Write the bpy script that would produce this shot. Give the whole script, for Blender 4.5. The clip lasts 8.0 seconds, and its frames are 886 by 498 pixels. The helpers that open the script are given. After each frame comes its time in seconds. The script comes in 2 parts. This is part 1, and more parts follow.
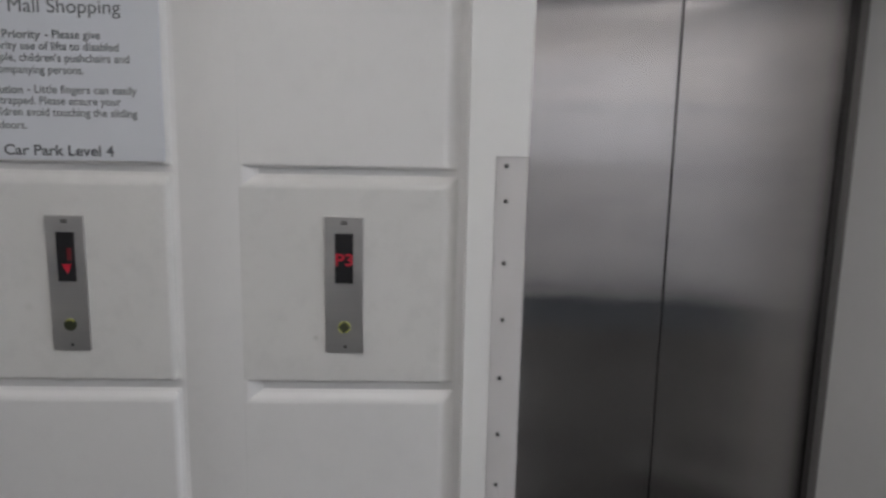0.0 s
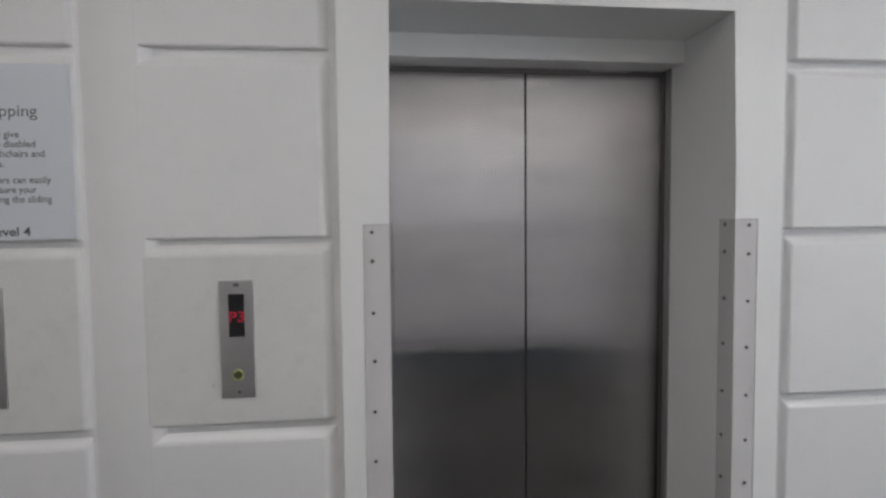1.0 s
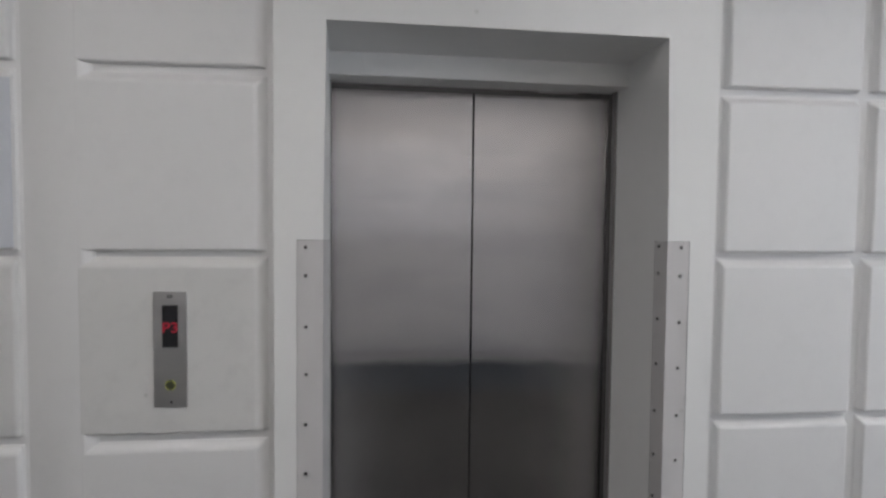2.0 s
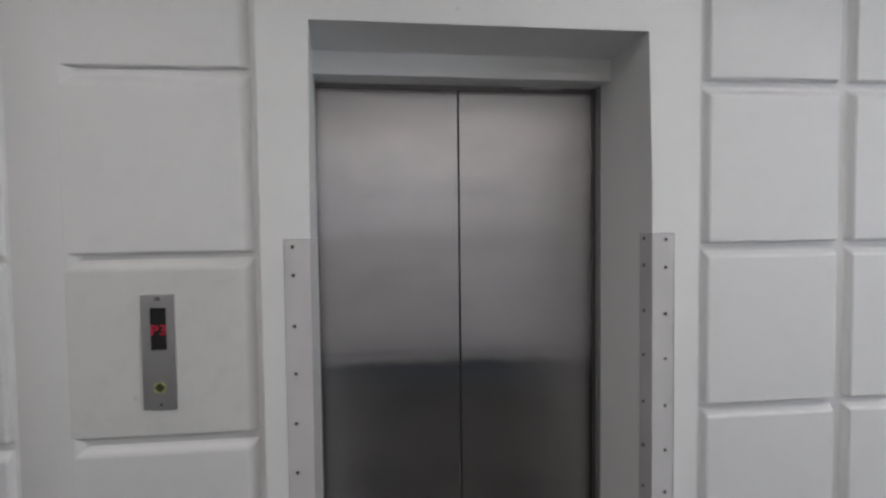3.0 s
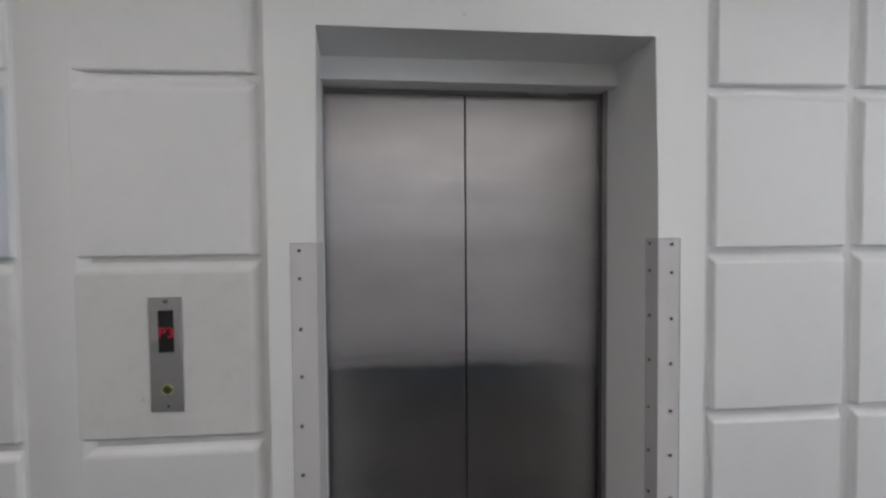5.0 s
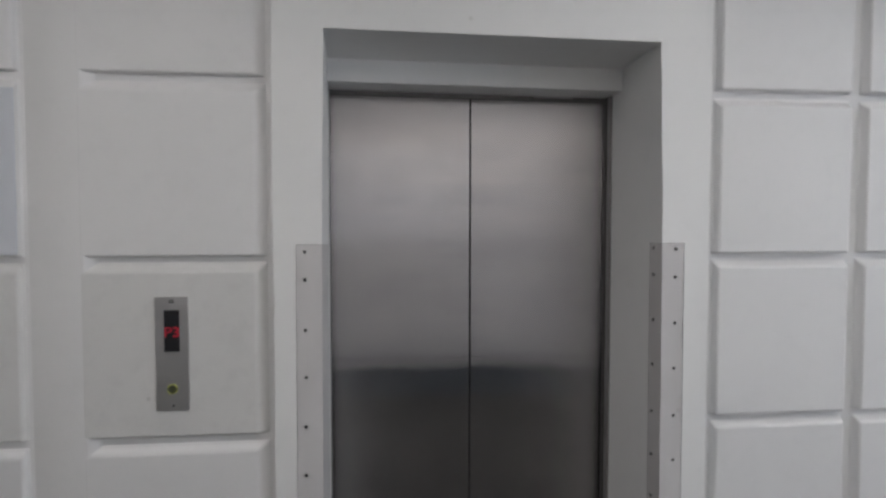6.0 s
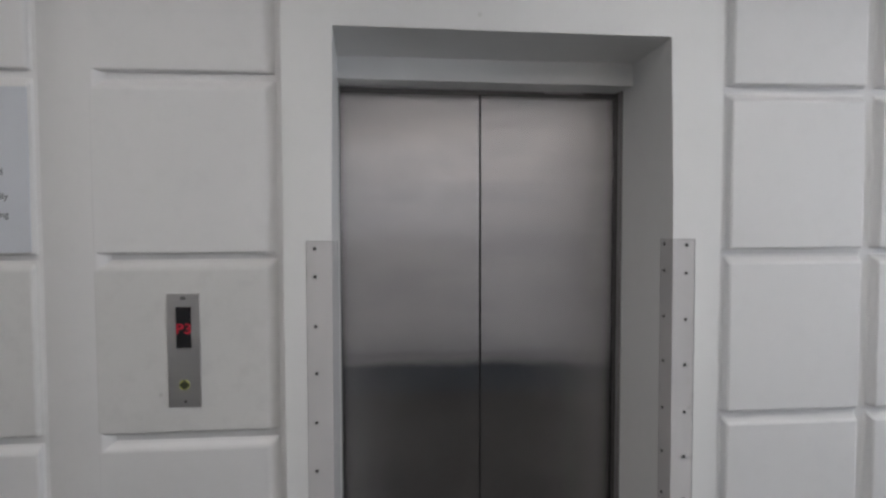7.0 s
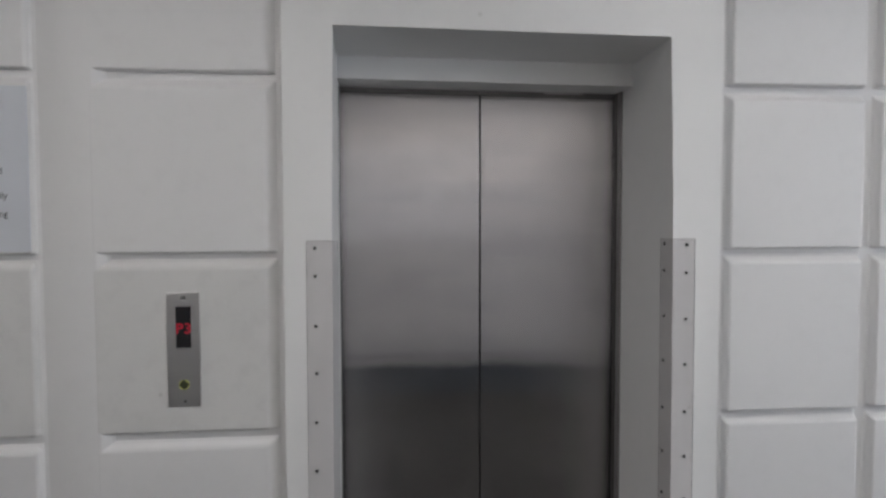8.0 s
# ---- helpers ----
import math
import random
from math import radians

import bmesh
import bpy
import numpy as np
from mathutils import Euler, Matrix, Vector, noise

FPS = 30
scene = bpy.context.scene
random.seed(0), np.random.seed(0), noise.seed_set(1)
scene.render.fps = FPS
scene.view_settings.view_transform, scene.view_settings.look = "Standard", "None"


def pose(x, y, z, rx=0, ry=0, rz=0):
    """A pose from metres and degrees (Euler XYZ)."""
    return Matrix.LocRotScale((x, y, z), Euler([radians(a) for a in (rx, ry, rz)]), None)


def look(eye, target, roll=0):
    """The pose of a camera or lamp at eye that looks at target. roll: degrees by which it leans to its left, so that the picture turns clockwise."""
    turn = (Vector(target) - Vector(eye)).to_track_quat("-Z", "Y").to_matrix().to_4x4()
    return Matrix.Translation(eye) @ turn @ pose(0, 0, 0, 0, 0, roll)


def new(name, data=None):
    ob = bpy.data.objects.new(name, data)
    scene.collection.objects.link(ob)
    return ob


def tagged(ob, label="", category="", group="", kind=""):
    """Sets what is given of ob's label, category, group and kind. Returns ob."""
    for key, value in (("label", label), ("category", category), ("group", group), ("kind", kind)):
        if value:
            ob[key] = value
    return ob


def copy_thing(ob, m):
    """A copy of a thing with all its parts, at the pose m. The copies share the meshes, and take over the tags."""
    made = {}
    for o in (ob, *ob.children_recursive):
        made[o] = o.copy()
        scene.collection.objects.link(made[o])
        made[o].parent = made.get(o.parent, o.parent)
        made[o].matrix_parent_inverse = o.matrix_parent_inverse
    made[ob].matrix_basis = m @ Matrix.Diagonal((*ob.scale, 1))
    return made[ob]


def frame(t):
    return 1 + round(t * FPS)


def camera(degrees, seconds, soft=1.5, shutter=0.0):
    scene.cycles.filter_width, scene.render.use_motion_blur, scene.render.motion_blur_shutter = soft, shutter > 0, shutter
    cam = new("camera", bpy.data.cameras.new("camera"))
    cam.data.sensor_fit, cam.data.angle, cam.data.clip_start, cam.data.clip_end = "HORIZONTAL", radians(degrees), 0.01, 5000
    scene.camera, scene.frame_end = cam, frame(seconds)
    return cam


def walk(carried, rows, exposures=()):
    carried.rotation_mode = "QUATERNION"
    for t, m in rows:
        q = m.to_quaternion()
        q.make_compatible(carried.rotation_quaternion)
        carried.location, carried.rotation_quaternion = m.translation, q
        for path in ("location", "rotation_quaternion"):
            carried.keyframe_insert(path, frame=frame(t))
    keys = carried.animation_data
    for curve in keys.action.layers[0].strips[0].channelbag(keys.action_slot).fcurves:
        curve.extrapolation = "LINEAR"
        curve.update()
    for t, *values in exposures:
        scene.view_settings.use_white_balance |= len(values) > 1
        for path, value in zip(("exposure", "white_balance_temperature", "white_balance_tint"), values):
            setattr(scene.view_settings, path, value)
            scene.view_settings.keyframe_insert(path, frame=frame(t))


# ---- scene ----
cam = camera(65.1, 8.0, soft=2.6, shutter=0.3)
PATH = [
    (0, (-0.8647, -1.8409, 1.5814), (-0.8052, 0.1319, 1.2580), 1.13),
    (0.1, (-0.8243, -1.8887, 1.5651), (-0.7434, 0.0881, 1.2719), 0.29),
    (0.2, (-0.7918, -1.9248, 1.5647), (-0.6728, 0.0562, 1.3171), -0.65),
    (0.3, (-0.7727, -1.9581, 1.5819), (-0.6051, 0.0220, 1.3562), -1.25),
    (0.4, (-0.7384, -2.0117, 1.5755), (-0.5578, -0.0280, 1.3949), -1.75),
    (0.5, (-0.7345, -2.0486, 1.5890), (-0.5384, -0.0654, 1.4210), -1.75),
    (0.6, (-0.7313, -2.0900, 1.5855), (-0.5267, -0.1058, 1.4401), -1.86),
    (0.7, (-0.7152, -2.1346, 1.6020), (-0.5131, -0.1503, 1.4541), -1.75),
    (0.8, (-0.7056, -2.1741, 1.5996), (-0.4949, -0.1911, 1.4464), -1.32),
    (0.9, (-0.7098, -2.2027, 1.6023), (-0.4722, -0.2224, 1.4541), -0.76),
    (1, (-0.6942, -2.2290, 1.6085), (-0.4474, -0.2495, 1.4643), -0.61),
    (1.1, (-0.6818, -2.2473, 1.6183), (-0.4218, -0.2703, 1.4648), -0.58),
    (1.2, (-0.6573, -2.2661, 1.6170), (-0.3923, -0.2892, 1.4698), -0.74),
    (1.3, (-0.6389, -2.2742, 1.6259), (-0.3672, -0.2978, 1.4837), -0.75),
    (1.4, (-0.6065, -2.2872, 1.6264), (-0.3407, -0.3094, 1.4942), -0.84),
    (1.5, (-0.5848, -2.2886, 1.6354), (-0.3114, -0.3119, 1.5014), -0.80),
    (1.6, (-0.5560, -2.2908, 1.6281), (-0.2866, -0.3126, 1.5097), -0.60),
    (1.7, (-0.5201, -2.2952, 1.6272), (-0.2737, -0.3138, 1.5111), -0.32),
    (1.8, (-0.5005, -2.2933, 1.6328), (-0.2479, -0.3126, 1.5179), 0.86),
    (1.9, (-0.4778, -2.2963, 1.6346), (-0.2273, -0.3155, 1.5183), 0.94),
    (2, (-0.4780, -2.2932, 1.6329), (-0.2328, -0.3116, 1.5185), 0.60),
    (2.2, (-0.4669, -2.2944, 1.6261), (-0.2103, -0.3143, 1.5107), -0.34),
    (3.3, (-0.4627, -2.3109, 1.6197), (-0.1897, -0.3328, 1.5075), -0.59),
    (3.5, (-0.4581, -2.3117, 1.6198), (-0.1862, -0.3342, 1.4962), -0.44),
    (3.7, (-0.4557, -2.3073, 1.6258), (-0.1937, -0.3290, 1.4935), -0.37),
    (4, (-0.4603, -2.3008, 1.6284), (-0.1996, -0.3228, 1.4880), -0.79),
    (4.2, (-0.4616, -2.2965, 1.6222), (-0.1996, -0.3176, 1.4997), -0.78),
    (4.5, (-0.4678, -2.2993, 1.6231), (-0.1966, -0.3209, 1.5117), -0.61),
    (4.7, (-0.4594, -2.3071, 1.6218), (-0.2001, -0.3268, 1.5176), -0.65),
    (5.8, (-0.4493, -2.3312, 1.6306), (-0.2245, -0.3465, 1.5283), -0.07),
    (6, (-0.4602, -2.3284, 1.6247), (-0.2252, -0.3446, 1.5283), 0.04),
    (6.5, (-0.4542, -2.3289, 1.6307), (-0.2270, -0.3443, 1.5318), -0.12),
    (7, (-0.4510, -2.3313, 1.6254), (-0.2513, -0.3441, 1.5187), -0.14),
    (7.5, (-0.4586, -2.3305, 1.6371), (-0.2597, -0.3437, 1.5231), 0.28),
    (8, (-0.4581, -2.3301, 1.6160), (-0.2530, -0.3432, 1.5161), -0.13),
]
walk(cam, [(t, look(eye, target, roll)) for t, eye, target, roll in PATH],
     exposures=[(0, -0.08), (0.5, -0.05), (1.0, -0.05), (1.5, -0.07), (2.2, -0.12), (3.5, -0.17), (6.5, -0.17), (7.5, -0.14), (8, -0.14)])

# ---- world and light ----
world = bpy.data.worlds.new("sky")
scene.world = world
world.use_nodes = True
wn = world.node_tree
sky = wn.nodes.new("ShaderNodeTexSky")
sky.sky_type, sky.sun_disc = "NISHITA", False
sky.sun_elevation, sky.sun_rotation = radians(40), radians(60)
wn.nodes["Background"].inputs["Strength"].default_value = 0.08
wn.links.new(sky.outputs["Color"], wn.nodes["Background"].inputs["Color"])


def area_lamp(name, m, sx, sy, watts, colour):
    data = bpy.data.lights.new(name, "AREA")
    data.shape, data.size, data.size_y, data.energy, data.color = "RECTANGLE", sx, sy, watts, colour
    ob = new(name, data)
    ob.matrix_world = m
    return ob


# bluish side light, added; no window is known on this side
area_lamp("added_side_light", look((4.75, -2.75, 1.9), (0.0, -0.8, 1.6)), 2.1, 1.2, 41, (0.77, 0.862, 1.0))


BASE, BASE_LEFT, FACE, CEIL, BACK = 0.062, 0.046, 0.022, 2.9, -3.9


# ---- materials ----
def mat(name):
    m = bpy.data.materials.new(name)
    m.use_nodes = True
    return m, m.node_tree, m.node_tree.nodes["Principled BSDF"]


def coords(nt, scale=(1, 1, 1), space="Object"):
    tc = nt.nodes.new("ShaderNodeTexCoord")
    mp = nt.nodes.new("ShaderNodeMapping")
    mp.inputs["Scale"].default_value = scale
    nt.links.new(tc.outputs[space], mp.inputs["Vector"])
    return mp.outputs["Vector"]


def noise_tex(nt, vec, scale, detail=4.0, rough=0.55):
    n = nt.nodes.new("ShaderNodeTexNoise")
    n.inputs["Scale"].default_value, n.inputs["Detail"].default_value, n.inputs["Roughness"].default_value = scale, detail, rough
    nt.links.new(vec, n.inputs["Vector"])
    return n.outputs["Fac"]


def ramp(nt, fac, stops):
    r = nt.nodes.new("ShaderNodeValToRGB")
    els = r.color_ramp.elements
    while len(els) < len(stops):
        els.new(0.5)
    for e, (p, c) in zip(els, stops):
        e.position, e.color = p, (*c, 1) if len(c) == 3 else c
    nt.links.new(fac, r.inputs["Fac"])
    return r.outputs["Color"]


def multiply(nt, a, b, fac=1.0):
    m = nt.nodes.new("ShaderNodeMix")
    m.data_type, m.blend_type = "RGBA", "MULTIPLY"
    m.inputs[0].default_value = fac
    nt.links.new(a, m.inputs[6])
    nt.links.new(b, m.inputs[7])
    return m.outputs[2]


def bump(nt, bsdf, height, strength, distance):
    b = nt.nodes.new("ShaderNodeBump")
    b.inputs["Strength"].default_value, b.inputs["Distance"].default_value = strength, distance
    nt.links.new(height, b.inputs["Height"])
    nt.links.new(b.outputs["Normal"], bsdf.inputs["Normal"])


def spot(nt, place, radius):
    """1 at a place, fading to 0 at the radius."""
    tc = nt.nodes.new("ShaderNodeTexCoord")
    far = nt.nodes.new("ShaderNodeVectorMath")
    far.operation = "DISTANCE"
    far.inputs[1].default_value = place
    nt.links.new(tc.outputs["Object"], far.inputs[0])
    fade = nt.nodes.new("ShaderNodeMapRange")
    fade.interpolation_type = "SMOOTHSTEP"
    for key, value in (("From Min", 0.0), ("From Max", radius), ("To Min", 1.0), ("To Max", 0.0)):
        fade.inputs[key].default_value = value
    nt.links.new(far.outputs["Value"], fade.inputs["Value"])
    return fade.outputs["Result"]


def paint(name, colour, rough=0.5, dirt=0.025, marks=()):
    """Roller-painted plaster: fine stipple, broad faint stains."""
    m, nt, p = mat(name)
    v = coords(nt)
    c = np.array(colour)
    broad = ramp(nt, noise_tex(nt, v, 2.3, 6), [(0.3, tuple(c * (1 - dirt))), (0.7, tuple(c))])
    spots = ramp(nt, noise_tex(nt, v, 16.0, 6, 0.65), [(0.24, (1 - 1.2 * dirt,) * 3), (0.5, (1, 1, 1))])
    col = multiply(nt, broad, spots)
    for x, y, z, r, dark in marks:
        col = multiply(nt, col, ramp(nt, spot(nt, (x, y, z), r), [(0.1, (1, 1, 1)), (0.9, (dark, dark, dark * 0.98))]))
    nt.links.new(col, p.inputs["Base Color"])
    p.inputs["Roughness"].default_value = rough
    bump(nt, p, noise_tex(nt, v, 180.0, 3), 0.12, 0.002)
    return m


def brushed(name, colour, rough, tilt=(320.0, 320.0, 2.0), aniso=0.5, dents=()):
    """Brushed stainless steel: fine upright grain, reflections spread sideways, faint smears and small dents."""
    m, nt, p = mat(name)
    nt.nodes.remove(p)
    gloss = nt.nodes.new("ShaderNodeBsdfAnisotropic")
    gloss.distribution = "MULTI_GGX"
    v = coords(nt)
    grain = noise_tex(nt, coords(nt, tilt), 1.0, 3, 0.6)
    smear = noise_tex(nt, coords(nt, (1.0, 1.0, 2.2)), 3.2, 5, 0.6)
    c = np.array(colour)
    col = ramp(nt, grain, [(0.3, tuple(c * 0.955)), (0.7, tuple(c * 1.03))])
    # level streaks of smeared reflection, painted faintly into the steel's colour
    reflection_bands = noise_tex(nt, coords(nt, (1.1, 1.1, 26.0)), 1.0, 4, 0.65)
    col = multiply(nt, col, ramp(nt, reflection_bands, [(0.32, (0.965, 0.968, 0.975)), (0.62, (1.0, 1.0, 1.0))]))
    smears = ramp(nt, smear, [(0.32, (0.895, 0.895, 0.905)), (0.6, (1, 1, 1))])
    nt.links.new(multiply(nt, col, smears), gloss.inputs["Color"])
    rr = nt.nodes.new("ShaderNodeMapRange")
    rr.inputs["To Min"].default_value, rr.inputs["To Max"].default_value = rough * 0.85, rough * 1.2
    nt.links.new(smear, rr.inputs["Value"])
    nt.links.new(rr.outputs["Result"], gloss.inputs["Roughness"])
    gloss.inputs["Anisotropy"].default_value = aniso
    tan = nt.nodes.new("ShaderNodeCombineXYZ")
    tan.inputs[2].default_value = 1.0
    nt.links.new(tan.outputs[0], gloss.inputs["Tangent"])
    height = noise_tex(nt, v, 4.5, 2)
    for x, z, r, h in dents:
        fall = spot(nt, (x, 0.552, z), r)
        add = nt.nodes.new("ShaderNodeMath")
        add.operation = "MULTIPLY_ADD"
        add.inputs[1].default_value = h
        nt.links.new(fall, add.inputs[0])
        nt.links.new(height, add.inputs[2])
        height = add.outputs[0]
    bump(nt, gloss, height, 1.0, 0.0004)
    nt.links.new(gloss.outputs[0], nt.nodes["Material Output"].inputs["Surface"])
    return m


def plain(name, colour, rough=0.5, metal=0.0):
    m, nt, p = mat(name)
    v = coords(nt)
    c = np.array(colour)
    col = ramp(nt, noise_tex(nt, v, 60.0, 4), [(0.3, tuple(c * 0.88)), (0.7, tuple(c))])
    nt.links.new(col, p.inputs["Base Color"])
    p.inputs["Roughness"].default_value, p.inputs["Metallic"].default_value = rough, metal
    return m


def glow(name, colour, strength):
    m, nt, p = mat(name)
    p.inputs["Base Color"].default_value = (*colour, 1)
    p.inputs["Emission Color"].default_value = (*colour, 1)
    p.inputs["Emission Strength"].default_value = strength
    return m


WHITE = paint("white_wall_paint", (0.793, 0.784, 0.781))
WHITE_GLOSS = paint("white_surround_paint", (0.85, 0.845, 0.836), rough=0.42, dirt=0.02, marks=[(-0.091, 0, 2.283, 0.013, 0.86), (0.66, 0, 0.93, 0.014, 0.75), (0.667, 0, 0.97, 0.018, 0.85), (0.654, 0, 1.02, 0.02, 0.9)])
# darker, slightly warmer white for the third row of left panels
DARKER_WHITE = paint("darker_wall_paint", (0.73, 0.72, 0.706), dirt=0.06, marks=[(-1.155, FACE, 1.022, 0.012, 0.82), (-1.93, FACE, 1.10, 0.02, 0.93)])
BRIGHT_WHITE = paint("fresh_white_paint", (0.88, 0.87, 0.86))
GREY_SKIRTING = paint("grey_skirting_paint", (0.66, 0.66, 0.66), dirt=0.06)
SLATE_TRIM = paint("slate_trim_paint", (0.24, 0.245, 0.26), dirt=0.08)
GREY_DADO = paint("grey_dado_paint", (0.76, 0.76, 0.765), dirt=0.05)
COOL_BAND = paint("cool_grey_band_paint", (0.81, 0.808, 0.812), dirt=0.04)
CEILING_PAINT = paint("ceiling_paint", (0.84, 0.835, 0.81))
STEEL = brushed("brushed_steel_door", (0.576, 0.550, 0.545), 0.163, aniso=0.85, dents=[(0.126, 0.99, 0.02, 0.06), (-0.245, 0.98, 0.035, 0.09), (0.155, 1.69, 0.05, 0.2), (0.175, 1.73, 0.025, 0.1), (0.108, 1.157, 0.03, 0.1), (0.30, 1.42, 0.06, 0.2), (-0.30, 1.45, 0.06, 0.2)])
STEEL_PLATE = brushed("brushed_steel_plate", (0.60, 0.585, 0.575), 0.42, (3.0, 3.0, 500.0), 0.2)
STEEL_DARK = brushed("steel_frame", (0.42, 0.41, 0.40), 0.32)
JAMB_GREY = plain("grey_jamb_metal", (0.28, 0.268, 0.263), 0.42, 0.3)
GAP_DARK = plain("shadow_gap_dark", (0.085, 0.078, 0.076), 0.5, 0.2)
HEAD_DARK = plain("dark_steel_head", (0.20, 0.19, 0.186), 0.5, 0.5)
SCREW = plain("screw_metal", (0.065, 0.062, 0.06), 0.5, 0.3)
DULL_SCREW = plain("dull_screw_metal", (0.10, 0.097, 0.094), 0.5, 0.3)
BLACK = plain("black_gap", (0.012, 0.012, 0.013), 0.6)
DISPLAY = plain("display_window", (0.012, 0.012, 0.014), 0.12)
RED = glow("red_led", (0.36, 0.010, 0.026), 0.22)
RED_DIM = glow("dim_red_led", (0.10, 0.004, 0.008), 0.12)
LIME = glow("green_led", (0.46, 0.47, 0.13), 0.34)
BUTTON = plain("button_cap", (0.045, 0.05, 0.026), 0.5, 0.1)
SIGN = paint("sign_plate", (0.67, 0.69, 0.735), 0.32, 0.02)
INK = plain("sign_ink", (0.10, 0.105, 0.12), 0.55)


def tile_mat(name, low, high):
    m, nt, p = mat(name)
    v = coords(nt)
    info = nt.nodes.new("ShaderNodeObjectInfo")
    tone = ramp(nt, info.outputs["Random"], [(0.0, low), (1.0, high)])
    fleck = ramp(nt, noise_tex(nt, v, 90.0, 5, 0.7), [(0.35, (0.7, 0.7, 0.7)), (0.65, (1, 1, 1))])
    nt.links.new(multiply(nt, tone, fleck), p.inputs["Base Color"])
    p.inputs["Roughness"].default_value = 0.6
    p.inputs["Specular IOR Level"].default_value = 0.3
    return m


FLOOR_TILE = tile_mat("dark_brown_floor_tile", (0.021, 0.0205, 0.0175), (0.027, 0.0265, 0.023))
BORDER_TILE = tile_mat("slate_floor_tile", (0.017, 0.026, 0.036), (0.022, 0.032, 0.043))


def plastic(name, low, high, veil):
    """Clear, slightly greyed sheet with smudges. veil: how much of it hides what lies behind."""
    m, nt, p = mat(name)
    smudge = noise_tex(nt, coords(nt, (1, 1, 0.35)), 11.0, 5, 0.65)
    nt.links.new(ramp(nt, smudge, [(0.3, low), (0.7, high)]), p.inputs["Base Color"])
    p.inputs["Roughness"].default_value = 0.24
    see = nt.nodes.new("ShaderNodeBsdfTransparent")
    see.inputs["Color"].default_value = (0.962, 0.956, 0.958, 1)
    mix = nt.nodes.new("ShaderNodeMixShader")
    fade = nt.nodes.new("ShaderNodeMapRange")
    for key, value in (("From Min", 0.35), ("From Max", 0.7), ("To Min", veil * 1.35), ("To Max", veil * 0.6)):
        fade.inputs[key].default_value = value
    nt.links.new(smudge, fade.inputs["Value"])
    nt.links.new(fade.outputs["Result"], mix.inputs[0])
    nt.links.new(see.outputs[0], mix.inputs[1])
    nt.links.new(p.outputs[0], mix.inputs[2])
    nt.links.new(mix.outputs[0], nt.nodes["Material Output"].inputs["Surface"])
    return m


CLEAR = plastic("clear_plastic", (0.40, 0.39, 0.395), (0.62, 0.61, 0.61), 0.06)
EDGE_DARK = plastic("darkened_plastic_edge", (0.36, 0.35, 0.35), (0.46, 0.45, 0.45), 0.24)


# ---- mesh helpers ----
def finish(name, bm, material, parent=None, label="", smooth=False):
    bmesh.ops.recalc_face_normals(bm, faces=bm.faces)
    me = bpy.data.meshes.new(name)
    bm.to_mesh(me)
    bm.free()
    me.materials.append(material)
    if smooth:
        me.polygons.foreach_set("use_smooth", [True] * len(me.polygons))
    ob = new(name, me)
    if parent is not None:
        ob.parent = parent
    return tagged(ob, label)


def part(name, bm, material, parent, label="", smooth=False):
    return finish(name, bm, material, parent, label, smooth)


def box(x0, x1, y0, y1, z0, z1, bevel=0.0, segments=2, bm=None):
    bm = bm or bmesh.new()
    made = bmesh.ops.create_cube(bm, size=1.0)
    for w in made["verts"]:
        w.co = Vector(((x0 + x1) / 2 + w.co.x * (x1 - x0), (y0 + y1) / 2 + w.co.y * (y1 - y0), (z0 + z1) / 2 + w.co.z * (z1 - z0)))
    if bevel:
        edges = list({e for w in made["verts"] for e in w.link_edges})
        bmesh.ops.bevel(bm, geom=edges, offset=bevel, segments=segments, profile=0.5, affect="EDGES")
    return bm


def disc(x, y, z, radius, depth, axis="y", segments=20, bm=None, radius2=None):
    """A short cylinder along an axis, centred at x, y, z."""
    bm = bm or bmesh.new()
    turn = {"y": pose(0, 0, 0, 90, 0, 0), "x": pose(0, 0, 0, 0, 90, 0), "z": Matrix()}[axis]
    bmesh.ops.create_cone(bm, cap_ends=True, segments=segments, radius1=radius, radius2=radius if radius2 is None else radius2,
                          depth=depth, matrix=Matrix.Translation((x, y, z)) @ turn)
    return bm


def prism(points, y0, y1, bm=None):
    """A flat outline in x, z made solid between y0 and y1."""
    bm = bm or bmesh.new()
    rings = [[bm.verts.new((x, y, z)) for x, z in points] for y in (y0, y1)]
    bm.faces.new(rings[0])
    bm.faces.new(rings[1][::-1])
    for a in range(len(points)):
        b = (a + 1) % len(points)
        bm.faces.new((rings[0][a], rings[1][a], rings[1][b], rings[0][b]))
    return bm


def empty(name, x=0, y=0, z=0):
    ob = new(name)
    ob.location = (x, y, z)
    return ob


# ---- structure ----
LEFT, RIGHT = -4.2, 4.8
OPEN_L, OPEN_R, OPEN_TOP = -0.584, 0.580, 2.233

floor = tagged(finish("floor", box(LEFT, RIGHT, BACK - 0.2, 0.9, -0.2, -0.006), BLACK), "dark tiled lobby floor", "floor", kind="structure")
ceiling = tagged(finish("ceiling", box(LEFT, RIGHT, BACK, 0.9, CEIL, CEIL + 0.2), CEILING_PAINT), "plain white painted lobby ceiling", "ceiling", kind="structure")

wall_front = tagged(finish("wall_front", box(LEFT, -0.748, BASE_LEFT, 0.5, 0.0, CEIL), WHITE), "white painted wall with raised square panels beside the lift", "wall", kind="structure")
wall_front_2 = tagged(finish("wall_front_2", box(0.764, RIGHT, BASE, 0.5, 0.0, CEIL), WHITE), "white painted wall with raised square panels beside the lift", "wall", kind="structure")

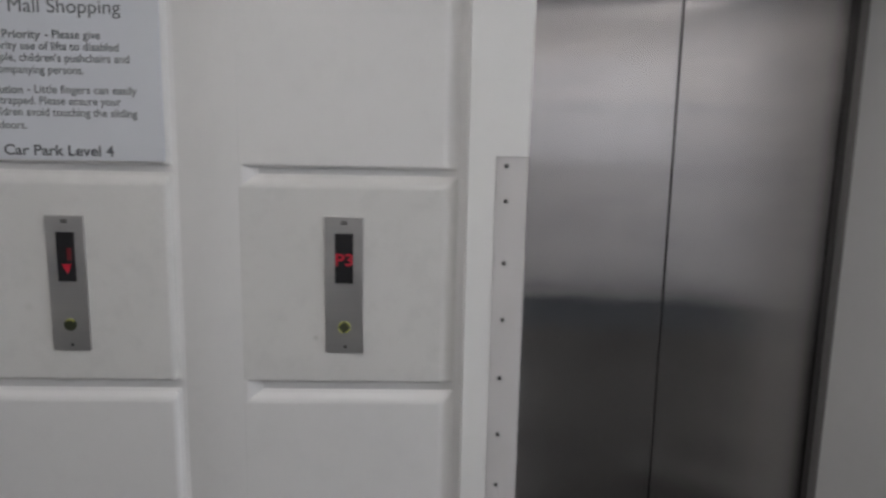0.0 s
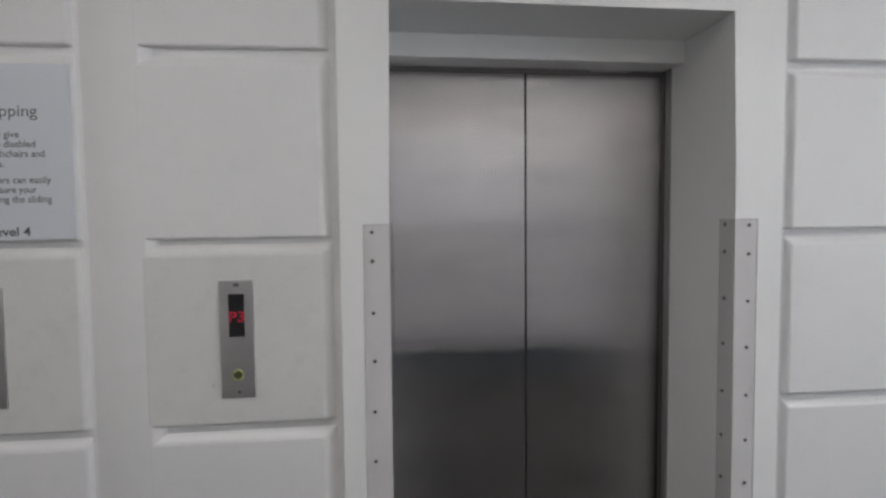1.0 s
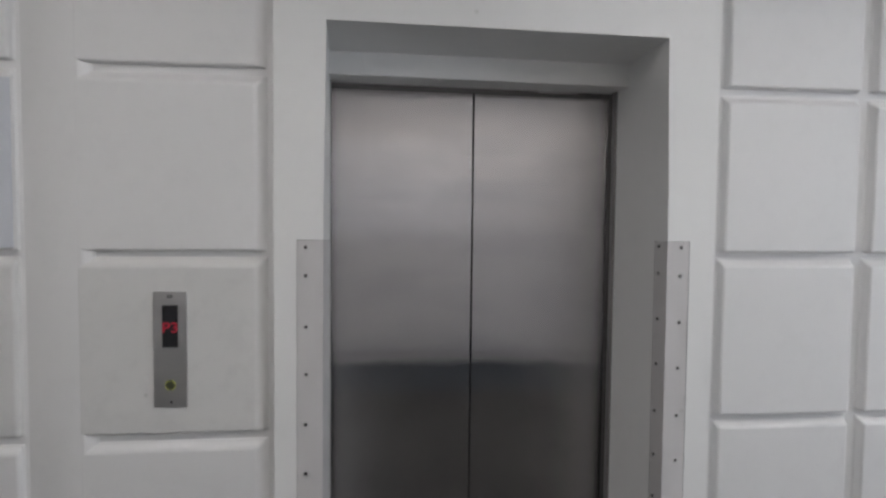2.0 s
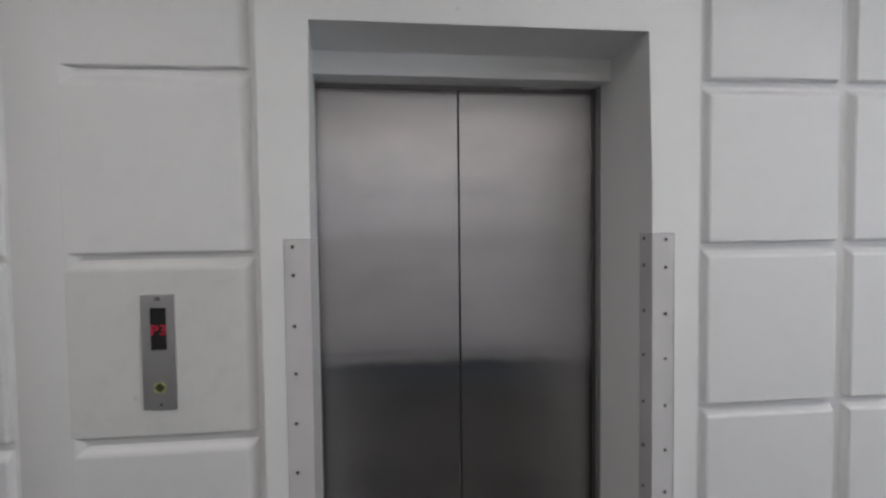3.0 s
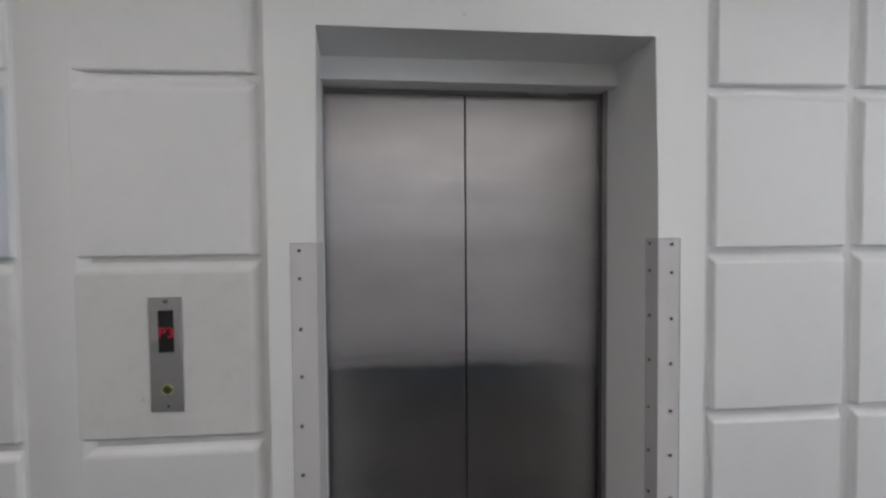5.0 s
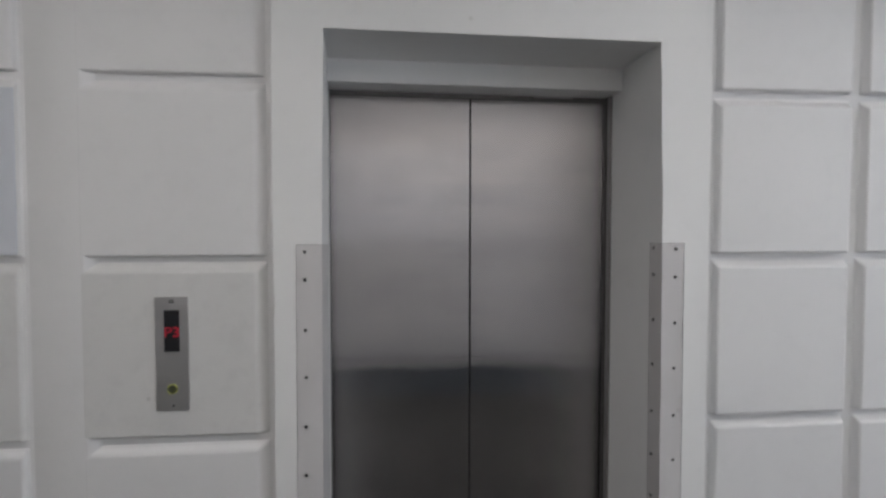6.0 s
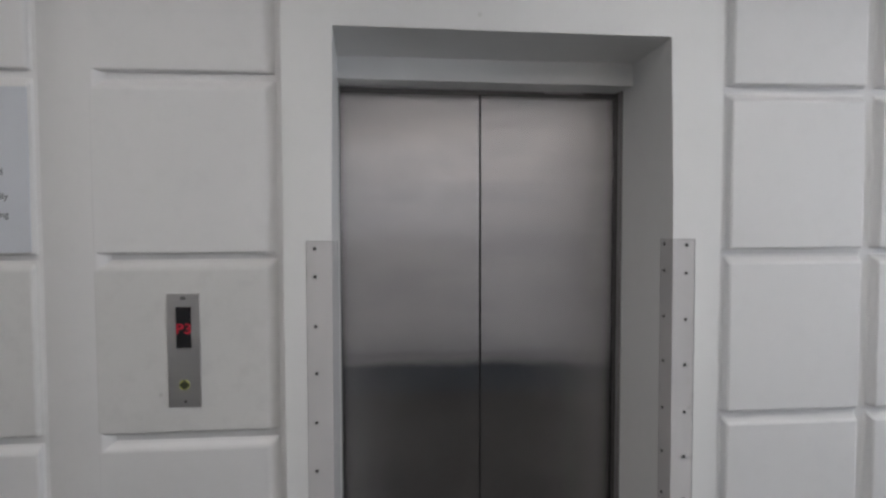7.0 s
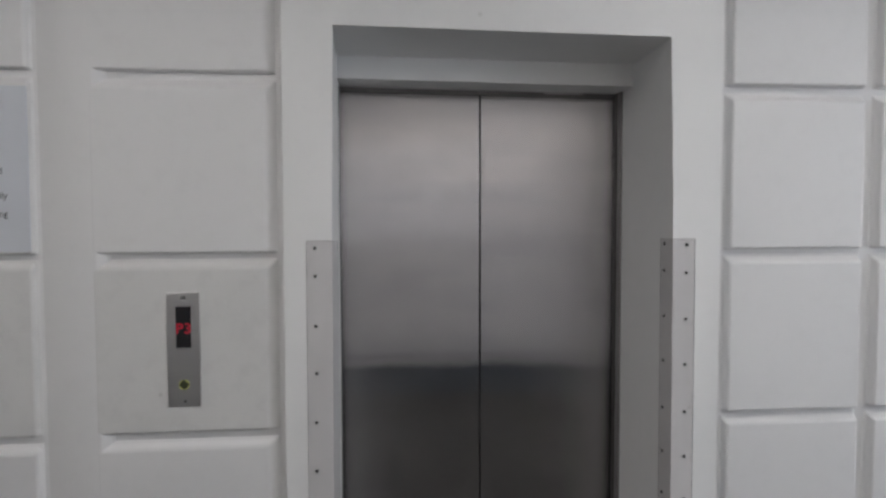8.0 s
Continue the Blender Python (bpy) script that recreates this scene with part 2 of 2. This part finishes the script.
# the flat surround with its deep reveal and stepped lintel
surround = empty("door_surround", 0, 0, 0)
tagged(surround, "flat white painted surround with deep reveal around the lift", "door surround", kind="structure")
EDGE_L = [(0.0, -0.590), (1.6, -0.588)]
EDGE_R = [(1.7, 0.590), (1.2, 0.5935), (0.0, 0.596)]
bm = prism([(-0.748, 0)] + [(x, z) for z, x in EDGE_L] + [(-0.581, OPEN_TOP + 0.006), (0.578, OPEN_TOP - 0.006)] + [(x, z) for z, x in EDGE_R]
           + [(0.764, 0), (0.764, CEIL), (-0.748, CEIL)], 0.0, 0.5)
for w in bm.verts:
    if w.co.y > 0.4 and abs(w.co.x) < 0.7:
        w.co.x = OPEN_L if w.co.x < 0 else OPEN_R
edges = [e for e in bm.edges if all(abs(w.co.y) < 1e-5 for w in e.verts)]
bmesh.ops.bevel(bm, geom=edges, offset=0.002, segments=2, profile=0.5, affect="EDGES")
part("surround_frame", bm, WHITE_GLOSS, surround)


def sag(bm, below, slope=-0.0112):
    """Tilt the lower edge of a member that is not quite level."""
    for w in bm.verts:
        if w.co.z < below:
            w.co.z += slope * w.co.x
    return bm


part("lintel", sag(box(OPEN_L - 0.05, OPEN_R + 0.05, 0.362, 0.56, 2.127, OPEN_TOP + 0.02, 0.003), 2.16), WHITE_GLOSS, surround)
# the underside falls a little towards the lintel
bm = box(OPEN_L - 0.02, OPEN_R + 0.02, 0.004, 0.3615, 2.213, OPEN_TOP + 0.03)
for w in bm.verts:
    if w.co.z < 2.22:
        w.co.z += (0.0185 if w.co.y < 0.1 else 0.0) - 0.0108 * w.co.x
part("soffit", bm, WHITE_GLOSS, surround)

# other walls of the lobby; the side walls are out of view
wall_west = tagged(finish("wall_west", box(LEFT - 0.2, LEFT, BACK, 0.9, 0, CEIL), WHITE), "plain white side wall", "wall", kind="structure")
# the wide opening is made up to go with the added side light
bm = box(RIGHT, RIGHT + 0.2, BACK, -3.83, 0, CEIL)
box(RIGHT, RIGHT + 0.2, -1.67, 0.9, 0, CEIL, bm=bm)
box(RIGHT, RIGHT + 0.2, -3.83, -1.67, 0, 1.25, bm=bm)
box(RIGHT, RIGHT + 0.2, -3.83, -1.67, 2.55, CEIL, bm=bm)
wall_east = tagged(finish("wall_east", bm, WHITE), "plain white side wall, unseen, with an opening added for light", "wall", kind="structure")
wall_back = tagged(finish("wall_back", box(LEFT, RIGHT, BACK - 0.2, BACK, 0, CEIL), BRIGHT_WHITE), "plain white wall opposite the lift", "wall", kind="structure")
tagged(finish("dado", box(LEFT, RIGHT, BACK, BACK + 0.012, 0, 1.36, 0.003), GREY_DADO), "grey painted lower band of the wall", "dado", kind="structure")
tagged(finish("dado_upper", box(LEFT, RIGHT, BACK, BACK + 0.007, 1.3605, 1.95, 0.002), COOL_BAND), "pale cool grey painted band of the wall", "dado", kind="structure")
tagged(finish("baseboard", box(LEFT, RIGHT, BACK, BACK + 0.026, 0, 0.10, 0.003), GREY_SKIRTING), "pale grey painted baseboard along the wall", "baseboard", kind="structure")
tagged(finish("trim", box(LEFT, RIGHT, BACK, BACK + 0.03, 0.1002, 0.122, 0.003), SLATE_TRIM), "dark grey capping strip on the baseboard", "trim", kind="structure")


# ---- ceiling lamps, out of view, added to light the walls ----
def ceiling_light(x, y):
    thing = empty("ceiling_light", x, y, CEIL)
    tagged(thing, "long white ceiling light, switched on, added out of view", "ceiling light", "ceiling lights")
    bm = box(-0.61, 0.61, -0.16, -0.14, -0.03, 0)
    box(-0.61, 0.61, 0.14, 0.16, -0.03, 0, bm=bm)
    box(-0.61, -0.59, -0.14, 0.14, -0.03, 0, bm=bm)
    box(0.59, 0.61, -0.14, 0.14, -0.03, 0, bm=bm)
    part("frame", bm, WHITE_GLOSS, thing)
    part("diffuser", box(-0.59, 0.59, -0.14, 0.14, -0.022, -0.002), LAMP, thing)
    return thing


LAMP = glow("lamp_diffuser", (1.0, 0.967, 0.950), 12.55)
first = ceiling_light(-1.5, -1.4)
# the rear row is added to brighten the opposite wall and the lintel
for lamp_x, lamp_y in ((1.0, -1.4), (3.5, -1.4), (-1.5, -3.15), (1.0, -3.15), (3.5, -3.15)):
    copy_thing(first, pose(lamp_x, lamp_y, CEIL))


# ---- lift doors ----
lift = empty("lift_door", 0, 0.5, 0)
tagged(lift, "closed two-leaf brushed stainless steel lift door in white reveal", "lift door")


def lift_part(name, bm, material, label="", smooth=False):
    ob = part(name, bm, material, lift, label, smooth)
    ob.matrix_parent_inverse = Matrix.Translation((0, -0.5, 0))
    return ob


DOOR = 0.552
lift_part("door_leaf", box(-0.60, -0.008, DOOR, DOOR + 0.035, 0.012, 2.16, 0.0025), STEEL)
lift_part("door_leaf", box(-0.0015, 0.60, DOOR + 0.001, DOOR + 0.036, 0.012, 2.16, 0.0025), STEEL)
for x0, x1, d in ((OPEN_R - 0.009, 0.62, -0.003), (-0.62, OPEN_L + 0.003, 0.001)):
    lift_part("jamb", box(x0, x1, 0.474, 0.512, 0, 2.16, 0.002), JAMB_GREY, "narrow grey metal jamb")
    # darkness of the gap beside the leaf, put in as a solid strip
    lift_part("gap_strip", box(x0 + d, x1 + d, 0.5125, 0.546, 0, 2.16, 0.002), GAP_DARK, "dark strip for the shadow gap beside the leaf")
lift_part("head", sag(box(-0.62, 0.62, 0.538, 0.550, 2.108, 2.16, 0.002), 2.13), HEAD_DARK, "dark steel head strip above the leaves")
lift_part("strip", sag(box(0.262, 0.43, 0.5362, 0.539, 2.1205, 2.1255, 0.0005), 2.14), STEEL_PLATE, "short bright steel strip")
lift_part("sill", box(-0.58, 0.57, 0.40, 0.62, -0.005, 0.01, 0.002), STEEL_DARK, "grooved steel door sill")
# the shaft's darkness behind the seam, put in as a black sheet
lift_part("shaft_shade", box(-0.9, 0.9, 0.60, 0.66, -0.1, 2.5), BLACK, "black sheet for the dark shaft behind the leaves")


# ---- corner guards ----
def corner_guard(x, side):
    """side: +1 for the jamb to the right of the doors, -1 for the left one."""
    thing = empty("corner_guard", x, 0, 0)
    tagged(thing, "clear plastic corner guard screwed to the white jamb", "corner guard", "corner guards of the lift opening")
    t, w, d, z0, z1 = 0.0034, 0.080 if side > 0 else 0.084, 0.09, 0.10, 1.528
    out = 0.0026 if side > 0 else 0.0012

    def lean(z):
        return out * (z1 - z)

    # the flange in the reveal lies flat where it is screwed on and stands off where it is not
    loose = 0.002 if side > 0 else 0.0125
    o = [(-t - loose, d), (-t, -t), (w, -t), (w, -0.0004), (-0.0006, -0.0004), (-0.0018 - loose, d)]
    bm = bmesh.new()
    lower = [bm.verts.new((side * (a + lean(z0)), b, z0)) for a, b in o]
    upper = [bm.verts.new((side * a, b, z1)) for a, b in o]
    bm.faces.new(lower), bm.faces.new(upper)
    for a in range(6):
        b = (a + 1) % 6
        bm.faces.new((lower[a], lower[b], upper[b], upper[a]))
    guard = part("guard", bm, CLEAR, thing)
    # the sheet's edges catch less light than its faces; darker strips paint this in
    bm = box(-0.0007, 0.0009, -t - 0.0004, -0.0002, z0, z1)
    for q in bm.verts:
        q.co.x = side * (w + q.co.x + lean(q.co.z))
    part("edge", bm, EDGE_DARK, guard, "thin strip painted darker for the dim sheet edge")
    bm = box(-0.0005, 0.0007, d - 0.0006, d + 0.0006, z0, z1)
    for q in bm.verts:
        q.co.x = side * (q.co.x - 0.0026 - loose + lean(q.co.z))
    part("edge", bm, EDGE_DARK, guard, "thin strip painted darker for the dim sheet edge")
    bm = box(0.0, w, -t - 0.0004, -0.0002, z1 - 0.0006, z1 + 0.0012)
    for q in bm.verts:
        q.co.x *= side
    part("edge", bm, EDGE_DARK, guard, "thin strip painted darker for the dim sheet edge")
    heights = [1.506, 1.412, 1.246, 1.083, 0.917, 0.753, 0.604, 0.440, 0.275, 0.130]
    rng = random.Random(5 + side)
    for n, z in enumerate(heights):
        zz = z + rng.uniform(-0.003, 0.003)
        face = disc(0, 0, 0, 0.0062, 0.004, "y", 12, radius2=0.0042)
        screw = part("screw", face, SCREW, thing)
        screw.location = (side * ((0.049 if side > 0 else 0.0555) + lean(zz) * 0.8) + rng.uniform(-0.002, 0.002), -t - 0.0015, zz)
        if side < 0:
            continue
        screw = part("screw", disc(0, 0, 0, 0.0062, 0.004, "x", 12), DULL_SCREW, thing)
        screw.location = (side * (lean(zz) - t - 0.0026), 0.056 + rng.uniform(-0.003, 0.003), zz + rng.uniform(0.0, 0.006))
    return thing


corner_guard(0.5905, 1)
corner_guard(-0.588, -1)


# ---- lettering ----
def lettering(name, text, x, y, z, height, width, material, parent, bold=0.0):
    """Solid letters that start at x, stand on the line z and fill the width."""
    curve = bpy.data.curves.new(name, "FONT")
    curve.body, curve.size, curve.offset, curve.extrude = text, 1.0, bold, 0.0
    tmp = bpy.data.objects.new(name, curve)
    scene.collection.objects.link(tmp)
    me = bpy.data.meshes.new_from_object(tmp.evaluated_get(bpy.context.evaluated_depsgraph_get()))
    bpy.data.objects.remove(tmp)
    xs = [w.co.x for w in me.vertices]
    k = width / (max(xs) - min(xs))
    low = min(xs)
    for w in me.vertices:
        w.co = Vector((x + (w.co.x - low) * k, y, z + w.co.y * height))
    me.materials.clear()
    me.materials.append(material)
    ob = new(name, me)
    ob.parent = parent
    ob.matrix_parent_inverse = Matrix.Translation(-Vector(parent.location))
    return ob


# ---- call panels ----
def call_panel(x0, x1, z0, z1, down):
    cx, w, h = (x0 + x1) / 2, x1 - x0, z1 - z0
    front = FACE - 0.0075
    thing = empty("lift_call_panel", cx, FACE, z0)
    tagged(thing, "brushed steel call panel with " + ("red down arrow display and green-lit button" if down else "red floor display and green-lit button"),
           "lift call panel", "lift call panels on the wall")

    def put(name, bm, material, label="", under=None):
        ob = part(name, bm, material, under or thing, label)
        if under is None:
            ob.matrix_parent_inverse = Matrix.Translation((-cx, -FACE, -z0))
        return ob

    wz0, wz1, wx = z0 + 0.193 * h / 0.376 + 0.001, z0 + 0.331 * h / 0.376, 0.0248
    bz = z0 + 0.0725
    # plate with a window cut through it
    bm = bmesh.new()
    outer = [(x0, z0), (x1, z0), (x1, z1), (x0, z1)]
    inner = [(cx - wx, wz0), (cx + wx, wz0), (cx + wx, wz1), (cx - wx, wz1)]
    loops = [[bm.verts.new((a, y, b)) for a, b in o] for o in (outer, inner) for y in (front, FACE + 0.001)]
    fo, bo, fi, bi = loops
    for a in range(4):
        b = (a + 1) % 4
        bm.faces.new((fo[a], fo[b], fi[b], fi[a]))
        bm.faces.new((fo[a], bo[a], bo[b], fo[b]))
        bm.faces.new((fi[a], fi[b], bi[b], bi[a]))
    rim = [e for e in bm.edges if all(abs(q.co.y - front) < 1e-6 for q in e.verts) and all(q in fo for q in e.verts)]
    bmesh.ops.bevel(bm, geom=rim, offset=0.0012, segments=2, profile=0.5, affect="EDGES")
    put("plate", bm, STEEL_PLATE)
    window = put("display_window", box(cx - wx, cx + wx, front + 0.0015, FACE, wz0, wz1), DISPLAY, "dark display window")
    ly = front + 0.0008
    if down:
        az = wz0 + 0.036
        put("arrow", prism([(cx - 0.012, az + 0.012), (cx + 0.013, az + 0.012), (cx + 0.006, az - 0.005), (cx + 0.001, az - 0.015), (cx - 0.005, az - 0.005)], ly, ly + 0.0004), RED, "lit red down arrow", window)
        put("digit_glow", box(cx + 0.002, cx + 0.014, ly, ly + 0.0004, az + 0.022, az + 0.056, 0.0001), RED_DIM, "dim red digit", window)
    else:
        lettering("floor_digits", "P3", cx - 0.0235, ly, wz0 + 0.049, 0.047, 0.047, RED, thing, 0.014)
    ring = put("button_ring", disc(cx, front - 0.0015, bz, 0.0172, 0.003, "y", 32, radius2=0.0165), BUTTON, "dull olive button ring")
    for n in range(4):
        a0 = radians(45 + 90 * n if not down else 90)
        if down and n:
            break
        k = 1.3 if down else 1.0
        pts = [(cx + r * math.cos(a0 + s * k), bz + r * math.sin(a0 + s * k)) for r, arc in ((0.0172, (-0.60, -0.20, 0.20, 0.60)), (0.0145, (0.62, 0.21, -0.21, -0.62))) for s in arc]
        put("lit_segment", prism(pts, front - 0.0042, front - 0.0031), LIME, "glowing yellow-green segment", ring)
    put("button", disc(cx, front - 0.002, bz, 0.0126, 0.006, "y", 28, radius2=0.0118), BUTTON, "dull round push button")
    put("screw", disc(cx + 0.002, front - 0.0006, z0 + 0.0165, 0.0042, 0.0016, "y", 16), SCREW)
    put("speaker_slot", box(cx - 0.0085, cx + 0.0085, front - 0.0006, front + 0.0005, z1 - 0.021, z1 - 0.0165), SCREW, "small dark slot")
    put("speaker_slot", box(cx - 0.0085, cx + 0.0085, front - 0.0006, front + 0.0005, z1 - 0.0145, z1 - 0.011), SCREW, "small dark slot")
    return thing


call_panel(-1.128, -1.024, 0.983, 1.360, False)
call_panel(-1.868, -1.767, 0.981, 1.353, True)

# ---- lift notice ----
notice = empty("lift_notice", -1.81, FACE, 1.497)
tagged(notice, "pale grey printed notice plate about lift priority", "notice")
NY = FACE - 0.005
board = part("board", box(-2.082, -1.544, NY, FACE - 0.0002, 1.498, 2.026, 0.001), SIGN, notice)
board.matrix_parent_inverse = Matrix.Translation((1.81, -FACE, -1.497))
LINES = [
    ("Mall Shopping", -1.920, 1.869, 0.049, 0.280, 0.0),
    ("Priority", -1.941, 1.805, 0.029, 0.097, 0.02),
    ("- Please give", -1.833, 1.806, 0.029, 0.139, 0.010),
    ("priority use of lifts to disabled", -1.991, 1.777, 0.029, 0.342, 0.010),
    ("people, children's pushchairs and", -1.991, 1.748, 0.029, 0.367, 0.010),
    ("accompanying persons.", -1.991, 1.718, 0.029, 0.250, 0.010),
    ("Caution", -1.991, 1.667, 0.029, 0.092, 0.02),
    ("- Little fingers can easily", -1.887, 1.669, 0.029, 0.278, 0.010),
    ("be trapped. Please ensure your", -1.991, 1.640, 0.029, 0.340, 0.010),
    ("children avoid touching the sliding", -1.991, 1.611, 0.029, 0.381, 0.010),
    ("doors.", -1.964, 1.577, 0.029, 0.069, 0.010),
    ("Car Park Level 4", -1.958, 1.510, 0.038, 0.283, 0.02),
]
for text, x, z, height, width, bold in LINES:
    lettering("lettering", text, x, NY - 0.0006, z, height, width, INK, notice, bold)


# ---- raised wall panels and floor tiles ----
def wall_panel(x0, x1, z0, z1, parent, base, slopes, material):
    """A raised square with a soft-edged face. slopes: how far the left, right, lower and upper sides run out to the wall."""
    bm = bmesh.new()
    rings = []
    # the face, the foot of its sides, and a fillet of paint run out on the wall
    for y, k, out in ((FACE, 0.0, 0.0), (base - 0.006, 0.85, 0.0), (base + 0.002, 1.0, 0.008)):
        l, r, d, u = (k * v + out * (0.1 if n == 2 else 1.0) for n, v in enumerate(slopes))
        rings.append([bm.verts.new((x, y, z)) for x, z in ((x0 - l, z0 - d), (x1 + r, z0 - d), (x1 + r, z1 + u), (x0 - l, z1 + u))])
    f = rings[0]
    bm.faces.new(f)
    for inner, outer in zip(rings, rings[1:]):
        for a in range(4):
            c = (a + 1) % 4
            bm.faces.new((inner[a], inner[c], outer[c], outer[a]))
    edges = [e for e in bm.edges if any(q in f for q in e.verts)]
    bmesh.ops.bevel(bm, geom=edges, offset=0.009, segments=5, profile=0.5, affect="EDGES")
    return part("panel", bm, material, parent)


def pilaster(profile, parent):
    """Built-up plaster between two columns of panels: a smooth profile in x, y, as high as the wall."""
    bm = bmesh.new()
    back = BASE_LEFT + 0.003
    ring = list(profile) + [(profile[-1][0], back), (profile[0][0], back)]
    low, high = ([bm.verts.new((x, y, z)) for x, y in ring] for z in (0.0, CEIL - 0.001))
    bm.faces.new(low), bm.faces.new(high)
    for a in range(len(ring)):
        c = (a + 1) % len(ring)
        bm.faces.new((low[a], low[c], high[c], high[a]))
    return part("pilaster", bm, WHITE, parent, smooth=False)


pilaster([(-1.524 + 0.175 * k / 16, 0.0465 - 0.0240 * (1 - (1 - k / 16) ** 2.2)) for k in range(17)]
         + [(-1.345, 0.0235), (-1.338, 0.0275), (-1.328, 0.0345), (-1.318, 0.0415), (-1.308, 0.0462)], wall_front)
LEFT_ROWS = [(0.02, 0.245), (0.300, 0.838), (0.892, 1.442), (1.490, 2.031), (2.084, 2.640)]
RIGHT_ROWS = [(0.02, 0.265), (0.320, 0.858), (0.901, 1.442), (1.490, 2.018), (2.072, 2.640)]
for x0, x1 in ((-1.362, -0.805), (-2.090, -1.547), (-2.710, -2.150), (-3.330, -2.770)):
    for z0, z1 in LEFT_ROWS:
        wall_panel(x0, x1, z0, z1, wall_front, BASE_LEFT, (0.004, 0.030 if x1 > -1 else 0.006, 0.001, 0.022), DARKER_WHITE if 0.8 < z0 < 1.0 else WHITE)
for x0, x1 in ((0.815, 1.319), (1.383, 1.880), (1.947, 2.444), (2.511, 3.008)):
    for z0, z1 in RIGHT_ROWS:
        wall_panel(x0, x1, z0, z1, wall_front_2, BASE, (0.007, 0.010, 0.001, 0.022), WHITE)


def tile_mesh(material):
    bm = box(-0.298, 0.298, -0.298, 0.298, -0.01, 0.0, 0.0015, 1)
    me = bpy.data.meshes.new("tile")
    bm.to_mesh(me)
    bm.free()
    me.materials.append(material)
    return me


# two rows of slate border tiles along the wall opposite the lift, dark brown ones up to the door sill
BORDER_MESH, TILE_MESH = tile_mesh(BORDER_TILE), tile_mesh(FLOOR_TILE)
for i in range(int((RIGHT - LEFT) / 0.6)):
    for j in range(8):
        ob = new("tile", BORDER_MESH if j < 2 else TILE_MESH)
        ob.parent = floor
        ob.location = (LEFT + 0.3 + 0.6 * i, BACK + 0.3 + 0.6 * j, 0)
